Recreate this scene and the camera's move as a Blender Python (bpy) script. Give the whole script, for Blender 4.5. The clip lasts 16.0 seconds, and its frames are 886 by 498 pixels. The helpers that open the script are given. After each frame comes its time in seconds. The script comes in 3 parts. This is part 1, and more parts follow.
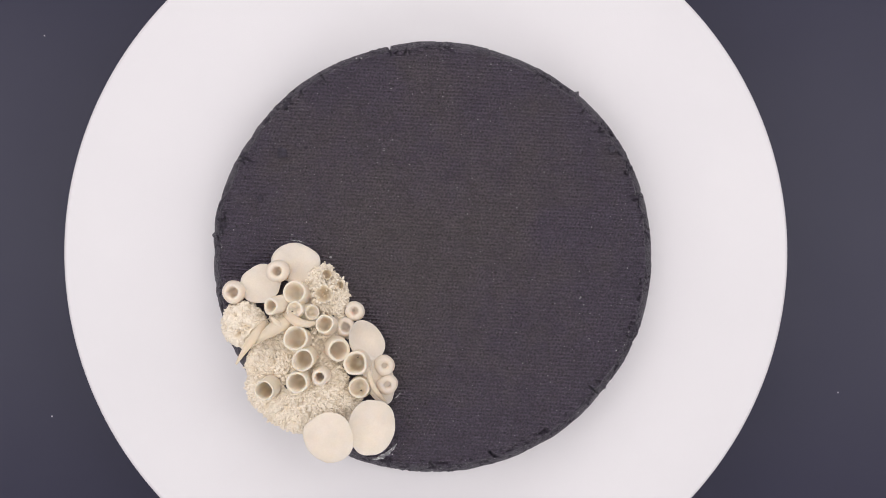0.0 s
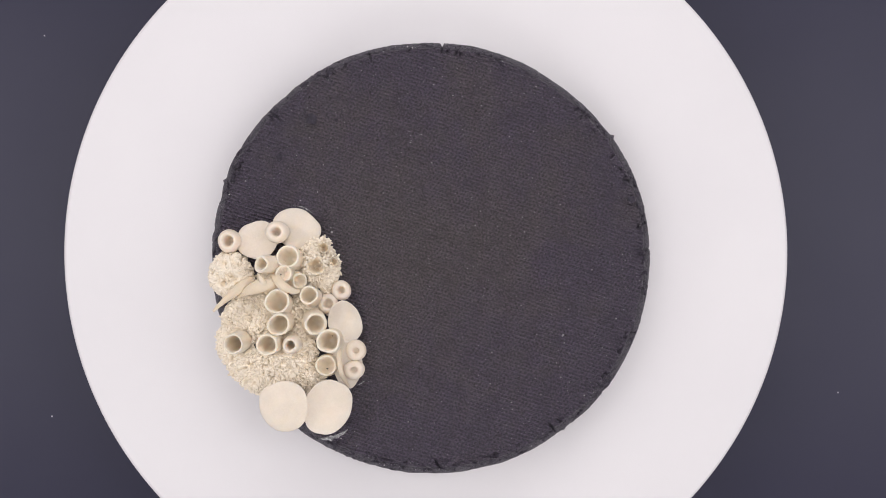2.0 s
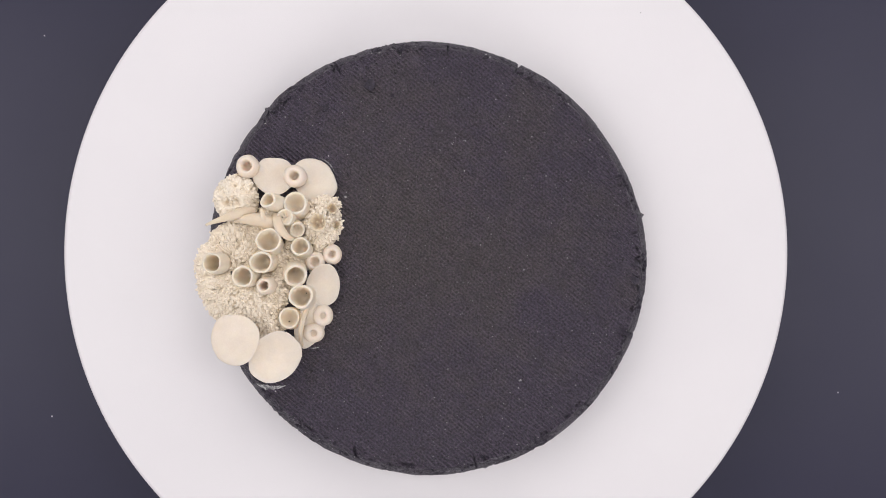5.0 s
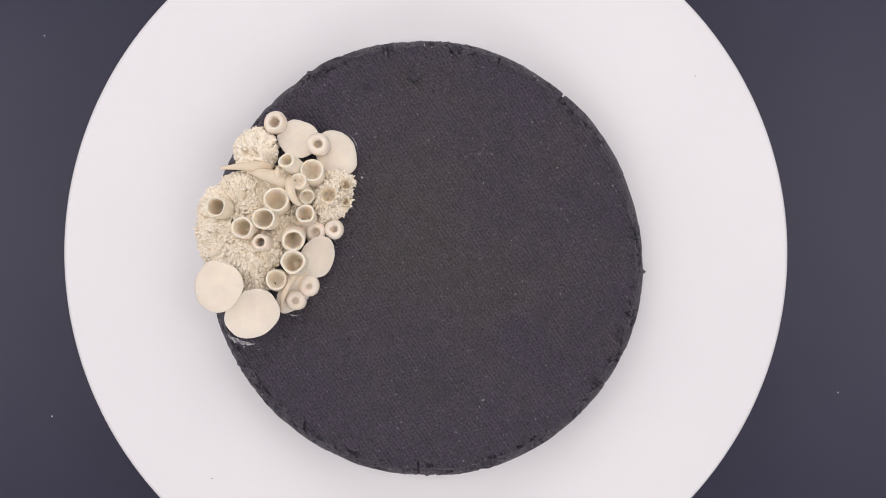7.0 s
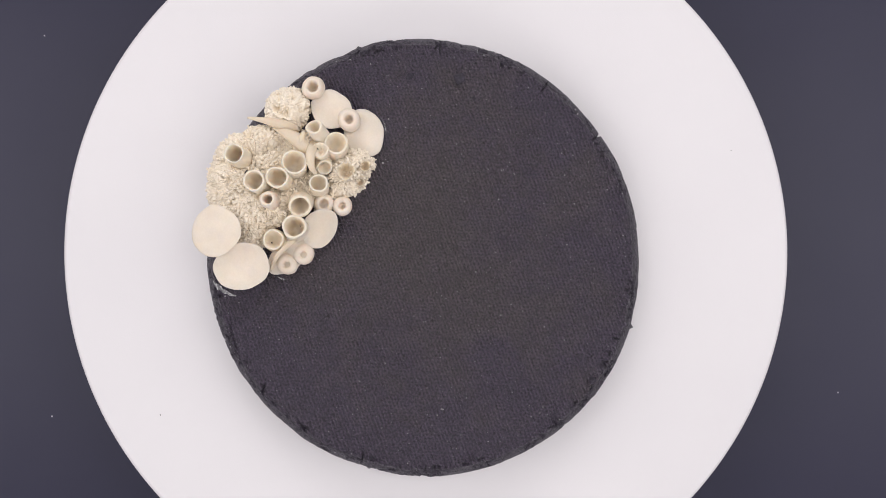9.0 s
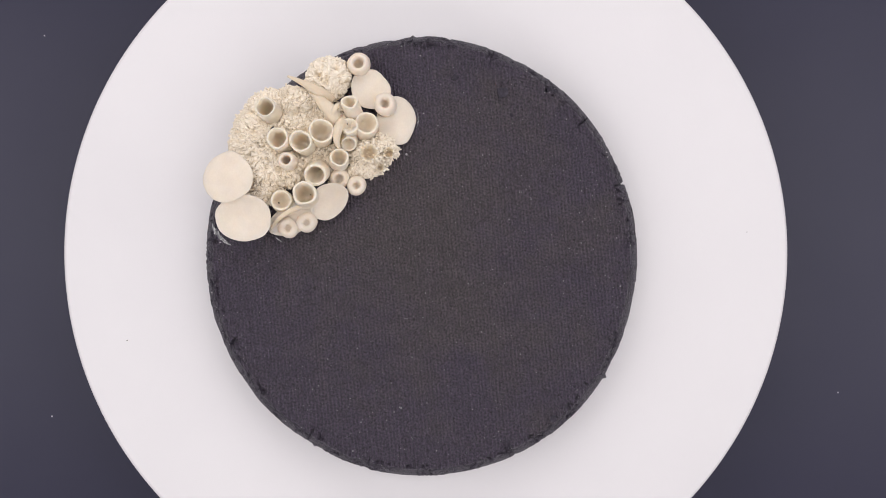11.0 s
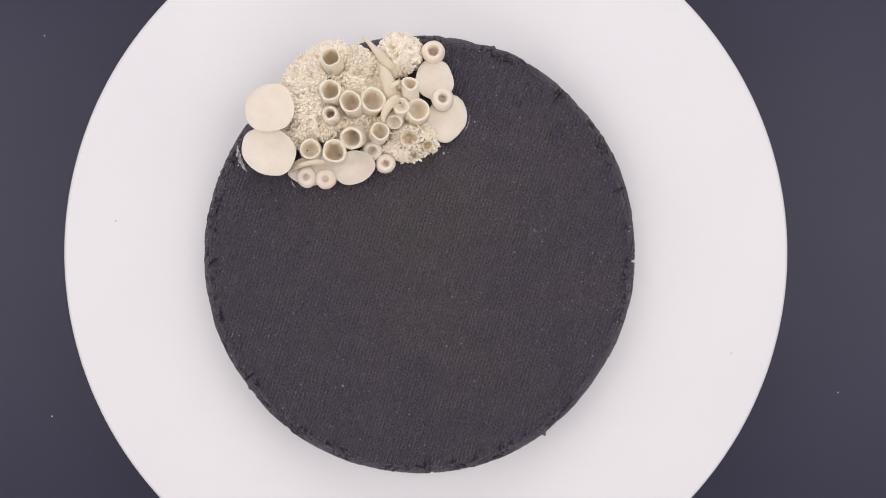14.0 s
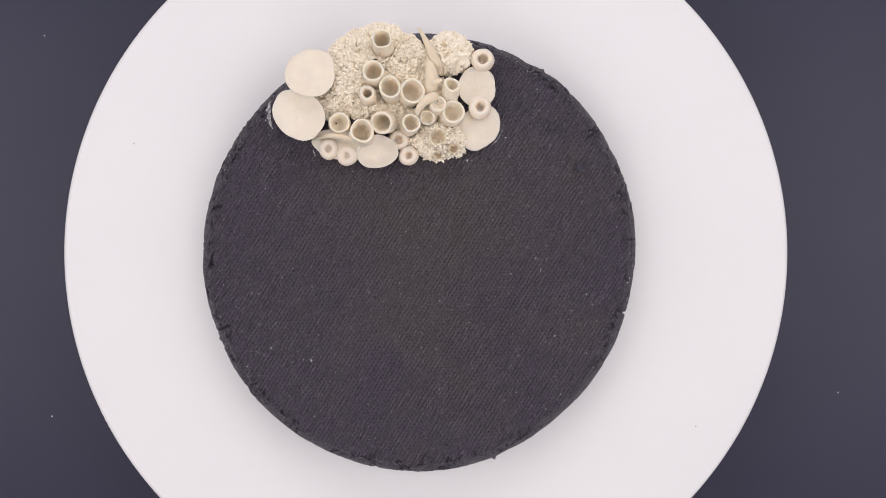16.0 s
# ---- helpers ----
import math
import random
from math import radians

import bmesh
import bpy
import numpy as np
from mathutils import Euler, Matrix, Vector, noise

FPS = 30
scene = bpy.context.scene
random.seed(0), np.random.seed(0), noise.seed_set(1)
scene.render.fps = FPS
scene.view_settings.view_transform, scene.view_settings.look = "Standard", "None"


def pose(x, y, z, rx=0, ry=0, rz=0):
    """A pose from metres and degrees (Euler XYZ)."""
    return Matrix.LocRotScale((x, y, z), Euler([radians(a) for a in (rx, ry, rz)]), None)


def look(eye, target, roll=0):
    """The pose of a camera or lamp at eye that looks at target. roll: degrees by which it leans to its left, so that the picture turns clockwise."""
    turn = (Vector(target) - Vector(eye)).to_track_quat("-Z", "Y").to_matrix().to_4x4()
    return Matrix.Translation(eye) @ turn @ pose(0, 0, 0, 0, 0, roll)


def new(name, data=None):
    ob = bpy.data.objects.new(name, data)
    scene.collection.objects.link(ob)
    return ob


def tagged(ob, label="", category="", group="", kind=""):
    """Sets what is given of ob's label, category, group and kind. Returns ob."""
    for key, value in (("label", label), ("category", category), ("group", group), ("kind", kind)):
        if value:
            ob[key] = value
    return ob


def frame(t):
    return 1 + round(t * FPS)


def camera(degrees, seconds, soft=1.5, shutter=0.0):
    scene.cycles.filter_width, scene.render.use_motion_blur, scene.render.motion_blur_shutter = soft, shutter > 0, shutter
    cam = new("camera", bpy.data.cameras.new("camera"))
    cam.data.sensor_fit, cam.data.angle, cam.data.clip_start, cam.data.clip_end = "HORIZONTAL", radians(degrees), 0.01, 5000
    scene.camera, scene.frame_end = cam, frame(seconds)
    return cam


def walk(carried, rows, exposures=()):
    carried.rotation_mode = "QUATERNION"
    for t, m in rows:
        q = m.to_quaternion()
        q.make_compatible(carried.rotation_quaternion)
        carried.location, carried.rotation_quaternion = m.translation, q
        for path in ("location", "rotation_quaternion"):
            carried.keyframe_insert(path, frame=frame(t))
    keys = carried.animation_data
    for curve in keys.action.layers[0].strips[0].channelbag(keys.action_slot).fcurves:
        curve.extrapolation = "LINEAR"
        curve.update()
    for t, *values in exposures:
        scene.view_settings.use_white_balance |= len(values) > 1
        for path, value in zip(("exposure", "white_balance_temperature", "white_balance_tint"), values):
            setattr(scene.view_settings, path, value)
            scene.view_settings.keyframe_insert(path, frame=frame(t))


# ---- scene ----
# The camera looks straight down on a slowly turning stand; it does not move.
ZT = 0.045  # height of the stand's white plate above the table
cam = camera(60, 16.0, soft=0.9)
EYE = pose(0.00194, -0.00484, ZT + 0.31688, 0.936, -0.764, 0)
walk(cam, [(0.0, EYE), (16.0, EYE)], exposures=[(0.0, 0.0, 6500, 10), (16.0, 0.0, 6500, 10)])

# ---- light: unseen soft boxes, assumed on all four sides of the stand and weakly overhead, in a closed pale room ----
world = bpy.data.worlds.new("room_light")
world.use_nodes = True
world.node_tree.nodes["Background"].inputs[0].default_value = (0.9, 0.92, 1.0, 1)
world.node_tree.nodes["Background"].inputs[1].default_value = 0.0
scene.world = world


def softbox(x, y, z, width, depth, watts):
    lamp = bpy.data.lights.new("softbox", "AREA")
    lamp.shape, lamp.size, lamp.size_y = "RECTANGLE", width, depth
    lamp.energy, lamp.color = watts, (1.0, 0.96, 0.975)
    ob = new("assumed_softbox", lamp)
    ob.matrix_world = look((x, y, z), (0, 0, 0.05))
    return ob


softbox(-0.66, 0.05, 0.66, 0.7, 0.8, 3.3)
softbox(0.66, 0.05, 0.66, 0.7, 0.8, 3.3)
softbox(0.0, 0.74, 0.52, 0.9, 0.4, 3.1)
softbox(0.0, -0.74, 0.52, 0.9, 0.4, 3.1)
# weak lamp below the ceiling, added for the sheen on the disc's middle
softbox(0.0, 0.14, 1.25, 0.4, 0.25, 2.4)


# ---- materials ----
def material(name, color, rough, metal=0.0):
    m = bpy.data.materials.new(name)
    m.use_nodes = True
    b = m.node_tree.nodes["Principled BSDF"]
    b.inputs["Base Color"].default_value = (*color, 1)
    b.inputs["Roughness"].default_value = rough
    b.inputs["Metallic"].default_value = metal
    return m, m.node_tree, b


def node(tree, kind, **values):
    n = tree.nodes.new(kind)
    for key, value in values.items():
        n.inputs[key.replace("_", " ")].default_value = value
    return n


def coords(tree, scale=(1, 1, 1), turn=0.0):
    c = tree.nodes.new("ShaderNodeTexCoord")
    m = tree.nodes.new("ShaderNodeMapping")
    m.inputs["Scale"].default_value = scale
    m.inputs["Rotation"].default_value = (0, 0, radians(turn))
    tree.links.new(c.outputs["Object"], m.inputs["Vector"])
    return m.outputs["Vector"]


def noise_tex(tree, scale, detail=4.0, rough=0.55, vec=None):
    n = node(tree, "ShaderNodeTexNoise", Scale=scale, Detail=detail, Roughness=rough)
    tree.links.new(vec if vec is not None else coords(tree), n.inputs["Vector"])
    return n.outputs["Fac"]


def ramp(tree, fac, stops):
    r = tree.nodes.new("ShaderNodeValToRGB")
    while len(r.color_ramp.elements) < len(stops):
        r.color_ramp.elements.new(0.5)
    for e, (p, c) in zip(r.color_ramp.elements, stops):
        e.position, e.color = p, (*c, 1)
    tree.links.new(fac, r.inputs["Fac"])
    return r.outputs["Color"]


def mix(tree, fac, a, b, blend="MIX"):
    m = tree.nodes.new("ShaderNodeMix")
    m.data_type, m.blend_type = "RGBA", blend
    for value, socket in ((fac, m.inputs[0]), (a, m.inputs[6]), (b, m.inputs[7])):
        if isinstance(value, (int, float)):
            socket.default_value = value
        elif isinstance(value, tuple):
            socket.default_value = (*value, 1)
        else:
            tree.links.new(value, socket)
    return m.outputs[2]


def maths(tree, op, a, b=0.0):
    m = tree.nodes.new("ShaderNodeMath")
    m.operation = op
    for value, socket in ((a, m.inputs[0]), (b, m.inputs[1])):
        if isinstance(value, (int, float)):
            socket.default_value = value
        else:
            tree.links.new(value, socket)
    return m.outputs[0]


def bump(tree, bsdf, height, strength, distance):
    n = node(tree, "ShaderNodeBump", Strength=strength, Distance=distance)
    tree.links.new(height, n.inputs["Height"])
    tree.links.new(n.outputs["Normal"], bsdf.inputs["Normal"])


def clay_material(name, color, scale=1.0):
    """Matt unfired cream clay with faint blotches, finger marks and grain."""
    m, t, b = material(name, color, 0.62)
    blot = ramp(t, noise_tex(t, 180 * scale, 3), [(0.3, tuple(c * 0.965 for c in color)), (0.7, tuple(min(1, c * 1.04) for c in color))])
    fine = ramp(t, noise_tex(t, 1500 * scale, 3), [(0.35, (0.97, 0.965, 0.955)), (0.65, (1, 1, 1))])
    t.links.new(mix(t, 1.0, blot, fine, "MULTIPLY"), b.inputs["Base Color"])
    b.inputs["Subsurface Weight"].default_value = 0.5
    b.inputs["Subsurface Radius"].default_value = (1.0, 0.86, 0.66)
    b.inputs["Subsurface Scale"].default_value = 0.0016
    b.inputs["Specular IOR Level"].default_value = 0.3
    h = maths(t, "ADD", noise_tex(t, 350, 3), maths(t, "MULTIPLY", noise_tex(t, 2200, 2), 0.25))
    bump(t, b, h, 0.22, 0.0005)
    return m


def black_clay_material():
    """Black clay pressed on canvas: woven relief, worn away in patches, brown and violet blotches."""
    m, t, b = material("black_canvas_clay", (0.05, 0.046, 0.05), 0.45)
    # brown-grey in the middle, a violet cast towards the rim, in uneven blotches
    far = t.nodes.new("ShaderNodeVectorMath")
    far.operation = "LENGTH"
    t.links.new(coords(t, (1, 1, 0)), far.inputs[0])
    cast = maths(t, "ADD", maths(t, "MULTIPLY", far.outputs["Value"], 5.0), maths(t, "MULTIPLY", noise_tex(t, 38, 5, 0.65), 1.1))
    hue = ramp(t, cast, [(0.56, (0.106, 0.088, 0.098)), (0.76, (0.102, 0.083, 0.103)), (0.96, (0.089, 0.071, 0.107))])
    grain = ramp(t, noise_tex(t, 1300, 4, 0.75), [(0.34, (0.34, 0.34, 0.35)), (0.48, (0.93, 0.93, 0.93)), (0.66, (1.8, 1.76, 1.76))])
    b.inputs["Specular IOR Level"].default_value = 0.85
    waves = []
    for turn, pitch in ((3.0, 0.00138), (-65.0, 0.00134), (-123.0, 0.00140)):
        w = t.nodes.new("ShaderNodeTexWave")
        w.wave_type, w.bands_direction, w.wave_profile = "BANDS", "Y", "SIN"
        w.inputs["Scale"].default_value = 0.314 / pitch
        w.inputs["Distortion"].default_value = 1.1
        w.inputs["Detail"].default_value = 3.0
        w.inputs["Detail Scale"].default_value = 1.4
        t.links.new(coords(t, (1, 1, 1), turn), w.inputs["Vector"])
        waves.append(w.outputs["Fac"])
    weave = maths(t, "MAXIMUM", maths(t, "MULTIPLY", waves[0], 0.85), maths(t, "ADD", maths(t, "MULTIPLY", waves[1], 0.42), maths(t, "MULTIPLY", waves[2], 0.15)))
    patch = ramp(t, noise_tex(t, 90, 5, 0.7), [(0.34, (0.18, 0.18, 0.18)), (0.54, (1, 1, 1))])
    weave = maths(t, "MULTIPLY", weave, patch)
    # the weave is pressed into the flat top alone; the broken edge below it is plain
    sep = t.nodes.new("ShaderNodeSeparateXYZ")
    t.links.new(coords(t), sep.inputs["Vector"])
    flat = t.nodes.new("ShaderNodeMapRange")
    flat.inputs["From Min"].default_value, flat.inputs["From Max"].default_value = 0.0152, 0.0158
    t.links.new(sep.outputs["Z"], flat.inputs["Value"])
    weave = maths(t, "MULTIPLY", weave, flat.outputs["Result"])
    # the weave's shading is painted in too: ridges paler, gaps between threads darker
    # dark dots paint the shade of small pits; nothing is hollowed here
    pit_shade = ramp(t, noise_tex(t, 620, 2, 0.5), [(0.28, (0.22, 0.22, 0.22)), (0.315, (1, 1, 1))])
    weave_shade = ramp(t, weave, [(0.0, (0.74, 0.74, 0.76)), (0.65, (1.32, 1.31, 1.30))])
    t.links.new(mix(t, 1.0, mix(t, 1.0, mix(t, 1.0, hue, grain, "MULTIPLY"), weave_shade, "MULTIPLY"), pit_shade, "MULTIPLY"), b.inputs["Base Color"])
    rough = maths(t, "ADD", maths(t, "MULTIPLY", weave, 3.2), maths(t, "MULTIPLY", noise_tex(t, 1000, 5, 0.8), 1.5))
    bump(t, b, rough, 1.0, 0.0014)
    return m


CLAY = clay_material("cream_clay", (0.855, 0.758, 0.65))
CLAY_TUBE = clay_material("cream_tube_clay", (0.865, 0.778, 0.65))
CLAY_TAN = clay_material("tan_clay", (0.80, 0.69, 0.54))
CLAY_FRILL = clay_material("pale_crumbled_clay", (0.98, 0.885, 0.75), 1.6)
CLAY_FRILL.node_tree.nodes["Principled BSDF"].inputs["Subsurface Weight"].default_value = 0.0
BLACK = black_clay_material()
FLECK, _t, _b = material("grey_mineral_fleck", (0.50, 0.48, 0.50), 0.4)
BLACK_EDGE, _t, _b = material("worn_black_clay", (0.08, 0.072, 0.084), 0.48)
_t.links.new(ramp(_t, noise_tex(_t, 700, 4, 0.7), [(0.34, (0.015, 0.012, 0.021)), (0.5, (0.039, 0.032, 0.050)), (0.66, (0.088, 0.074, 0.100))]), _b.inputs["Base Color"])
_streak = noise_tex(_t, 1.0, 3, 0.6, coords(_t, (260, 260, 1500)))
bump(_t, _b, maths(_t, "ADD", _streak, maths(_t, "MULTIPLY", noise_tex(_t, 900, 4, 0.7), 0.9)), 1.0, 0.0010)
GLUE, _t, _b = material("dried_white_glue", (0.55, 0.55, 0.56), 0.35)
_t.links.new(ramp(_t, noise_tex(_t, 900, 3), [(0.4, (0.16, 0.16, 0.17)), (0.6, (0.62, 0.62, 0.63))]), _b.inputs["Base Color"])
DIRT_AND_SPOT, _t, _b = material("dark_dust_and_spot", (0.07, 0.065, 0.06), 0.9)

PLATE, _t, _b = material("white_plastic", (0.80, 0.785, 0.80), 0.55)
_t.links.new(ramp(_t, noise_tex(_t, 14, 3), [(0.3, (0.80, 0.782, 0.798)), (0.7, (0.825, 0.807, 0.82))]), _b.inputs["Base Color"])
_b.inputs["Specular IOR Level"].default_value = 0.3
bump(_t, _b, noise_tex(_t, 1800, 2), 0.08, 0.0003)

TABLE, _t, _b = material("dark_laminate", (0.05, 0.05, 0.062), 0.45)
_t.links.new(ramp(_t, noise_tex(_t, 9, 4), [(0.3, (0.025, 0.025, 0.051)), (0.7, (0.030, 0.029, 0.057))]), _b.inputs["Base Color"])
_t.links.new(ramp(_t, noise_tex(_t, 30, 4), [(0.3, (0.42, 0.42, 0.42)), (0.7, (0.47, 0.47, 0.47))]), _b.inputs["Roughness"])
_b.inputs["Specular IOR Level"].default_value = 0.4
bump(_t, _b, noise_tex(_t, 2500, 2), 0.12, 0.0002)

WALL, _t, _b = material("pale_wall_paint", (0.62, 0.61, 0.62), 0.85)
bump(_t, _b, noise_tex(_t, 120, 4), 0.2, 0.001)
FLOOR, _t, _b = material("grey_floor", (0.22, 0.20, 0.19), 0.6)
_t.links.new(ramp(_t, noise_tex(_t, 3, 5), [(0.3, (0.18, 0.165, 0.15)), (0.7, (0.26, 0.24, 0.22))]), _b.inputs["Base Color"])
METAL, _t, _b = material("painted_steel", (0.06, 0.06, 0.065), 0.4, 0.6)


# ---- building helpers ----
def mesh_object(name, verts, faces, mat, parent=None, label="", smooth=True):
    me = bpy.data.meshes.new(name)
    me.from_pydata([tuple(v) for v in verts], [], [tuple(f) for f in faces])
    me.materials.append(mat)
    me.update()
    if smooth:
        me.polygons.foreach_set("use_smooth", [True] * len(me.polygons))
    ob = new(name, me)
    ob.parent = parent
    return tagged(ob, label)


def part(name, bm, mat, parent=None, label="", smooth=False):
    me = bpy.data.meshes.new(name)
    bm.to_mesh(me)
    bm.free()
    me.materials.append(mat)
    if smooth:
        me.polygons.foreach_set("use_smooth", [True] * len(me.polygons))
    ob = new(name, me)
    ob.parent = parent
    return tagged(ob, label)


def box_mesh(x0, y0, z0, x1, y1, z1, bevel=0.0):
    bm = bmesh.new()
    bmesh.ops.create_cube(bm, size=1)
    bmesh.ops.scale(bm, vec=(x1 - x0, y1 - y0, z1 - z0), verts=bm.verts)
    bmesh.ops.translate(bm, vec=((x0 + x1) / 2, (y0 + y1) / 2, (z0 + z1) / 2), verts=bm.verts)
    if bevel:
        bmesh.ops.bevel(bm, geom=bm.edges[:], offset=bevel, segments=3, affect="EDGES", profile=0.5)
    return bm


def lathe(profile, segments, warp=None):
    """Rings of (radius, height) turned about z; a radius of 0 closes the end. warp(v) moves each point."""
    verts, faces, rings = [], [], []
    for r, z in profile:
        if r <= 0:
            rings.append([len(verts)])
            verts.append(Vector((0, 0, z)))
        else:
            rings.append(list(range(len(verts), len(verts) + segments)))
            for i in range(segments):
                a = math.tau * i / segments
                verts.append(Vector((r * math.cos(a), r * math.sin(a), z)))
    for p, q in zip(rings, rings[1:]):
        for i in range(segments):
            j = (i + 1) % segments
            if len(p) == 1:
                faces.append((p[0], q[j], q[i])[::-1])
            elif len(q) == 1:
                faces.append((p[i], p[j], q[0]))
            else:
                faces.append((p[i], p[j], q[j], q[i]))
    if warp:
        verts = [warp(v) for v in verts]
    return verts, faces


# ---- room, table ----
# unseen plain shell, added to bounce light and close the reflections
def room():
    w, h0, h1, d = 1.9, -0.75, 1.75, 0.1
    for name, b in (("wall_north", (-w - d, w, h0, w + d, w + d, h1)), ("wall_south", (-w - d, -w - d, h0, w + d, -w, h1)),
                    ("wall_east", (w, -w, h0, w + d, w, h1)), ("wall_west", (-w - d, -w, h0, -w, w, h1))):
        tagged(part(name, box_mesh(*b), WALL), "plain pale painted wall closing the room", "wall", kind="structure")
    tagged(part("floor", box_mesh(-w - d, -w - d, h0 - d, w + d, w + d, h0), FLOOR), "plain grey-brown floor under the table", "floor", kind="structure")
    tagged(part("ceiling", box_mesh(-w - d, -w - d, h1, w + d, w + d, h1 + d), WALL), "plain pale painted ceiling above the table", "ceiling", kind="structure")


def table():
    top = new("table")
    top.location = (0, 0, -0.75)
    tagged(top, "dark blue-grey laminate table with a satin top", "table")
    part("tabletop", box_mesh(-0.75, -0.5, 0.72, 0.75, 0.5, 0.75, 0.003), TABLE, top)
    for x in (-0.68, 0.68):
        for y in (-0.43, 0.43):
            part("leg", box_mesh(x - 0.025, y - 0.025, 0, x + 0.025, y + 0.025, 0.72, 0.002), METAL, top, "dark steel leg")
    rng = random.Random(4)
    dust(-0.1807, 0.1014, 0.0004, top, FLECK, rng, 0.75, "pale dust speck")
    dust(-0.1758, -0.0772, 0.0005, top, FLECK, rng, 0.75, "pale dust speck")
    dust(0.1938, -0.0668, 0.0004, top, FLECK, rng, 0.75, "pale dust speck")
    return top


def dust(x, y, size, parent, mat, rng, z=0.0, label=""):
    """A tiny irregular crumb."""
    verts, faces = lathe([(0, 0), (size, size * 0.1), (size * 0.7, size * 0.7), (0, size * 0.9)], 7)
    verts = [Vector((v.x * rng.uniform(0.6, 1.3) + x, v.y * rng.uniform(0.5, 1.2) + y, v.z * 0.6 + z)) for v in verts]
    return mesh_object("dust_speck", verts, faces, mat, parent, label)


# ---- turning stand ----
def turning_stand():
    stand = tagged(new("turntable"), "round white plastic turntable with a smooth rotating plate", "turntable")
    base = [(0, 0), (0.098, 0), (0.1, 0.002), (0.1, 0.024), (0.098, 0.026), (0.03, 0.0262), (0.03, 0.0305), (0, 0.0305)]
    part_v, part_f = lathe(base, 96)
    mesh_object("base_drum", part_v, part_f, PLATE, stand, "round white base drum", False)
    r, t = 0.15, 0.014
    prof = [(0, ZT - t), (r - 0.0015, ZT - t)]
    prof += [(r - 0.0015 + 0.0015 * math.sin(a), ZT - t + 0.0015 - 0.0015 * math.cos(a)) for a in (0.5, 1.05, 1.57)]
    prof += [(r - 0.002 + 0.002 * math.cos(a), ZT - 0.002 + 0.002 * math.sin(a)) for a in (0, 0.4, 0.8, 1.2, 1.57)]
    prof += [(0.1, ZT), (0.05, ZT), (0, ZT)]
    v, f = lathe(prof, 256)
    plate = mesh_object("plate", v, f, PLATE, stand, "smooth white plastic rotating plate")
    rng = random.Random(9)
    dust(0.0198, -0.1273, 0.00035, plate, DIRT_AND_SPOT, rng, ZT, "dark dust speck")
    dust(0.0109, 0.1322, 0.00025, plate, DIRT_AND_SPOT, rng, ZT, "dark dust speck")
    return stand, plate


# ---- sculpture: black clay disc with cream coral forms ----
MM = 0.001
TOP = 16.0  # thickness of the black disc in millimetres


def disc_radius(a):
    """Outline of the disc in millimetres at angle a (radians): a slightly oval hand-cut circle."""
    c, s = math.cos(a), math.sin(a)
    r = 1 / math.sqrt((c / 88.25) ** 2 + (s / 86.76) ** 2)
    r += 0.55 * noise.noise((c * 2.5, s * 2.5, 1.0)) + 0.28 * noise.noise((c * 9, s * 9, 4.0))
    rough = max(0.0, noise.noise((c * 3.1, s * 3.1, 6.0)) + 0.15)
    r += 0.30 * rough * noise.noise((c * 28, s * 28, 7.0)) + (0.07 + 0.5 * rough) * noise.noise((c * 90, s * 90, 2.0))
    for at, width, depth in CHIPS:
        d = (math.degrees(a) - at + 180) % 360 - 180
        r -= depth * math.exp(-(d / width) ** 2)
    return r


# chips (angle, half width in degrees, depth in millimetres; a negative depth is a lump that stands out)
CHIPS = [(28.0, 42.0, -0.85), (101.8, 0.3, 0.6), (103.1, 0.6, -0.25), (74.6, 0.2, 0.5), (48.4, 0.5, -1.3), (42.0, 0.5, 0.3), (17.2, 0.4, 0.4), (173.6, 1.5, 0.25), (174.5, 0.5, -0.8), (179.0, 2.2, 0.8), (-172.4, 1.2, 0.4), (101.6, 0.25, 0.6), (101.7, 0.25, 0.5), (-89.9, 0.3, 0.5)]


# stretches of the edge that have crumbled: angle, spread in degrees, number of breaks
WORN = [(16.8, 0, 1), (152.6, 0, 1), (16.4, 0, 1), (-39.7, 0, 1), (121.6, 0, 1), (55.2, 4, 19), (33.8, 3, 16), (23.8, 2, 7), (15.5, 1.5, 7), (7.8, 2, 6), (135.2, 2.5, 10), (141.1, 1.5, 6), (173.6, 2.5, 13), (94.6, 3, 13), (86.0, 2, 6), (-8.1, 3, 10), (-21.7, 3, 10), (-37.6, 4, 13), (-50.7, 3, 9), (-61.4, 4, 12), (-81.3, 5, 10), (-96.8, 4, 9), (173.0, 2, 7), (152.3, 2, 9), (135.2, 2, 6), (-105.2, 4, 10), (-90.0, 4, 9), (-71.6, 5, 10)]
EDGE_RING = 15  # from this ring outward the disc is worn smooth


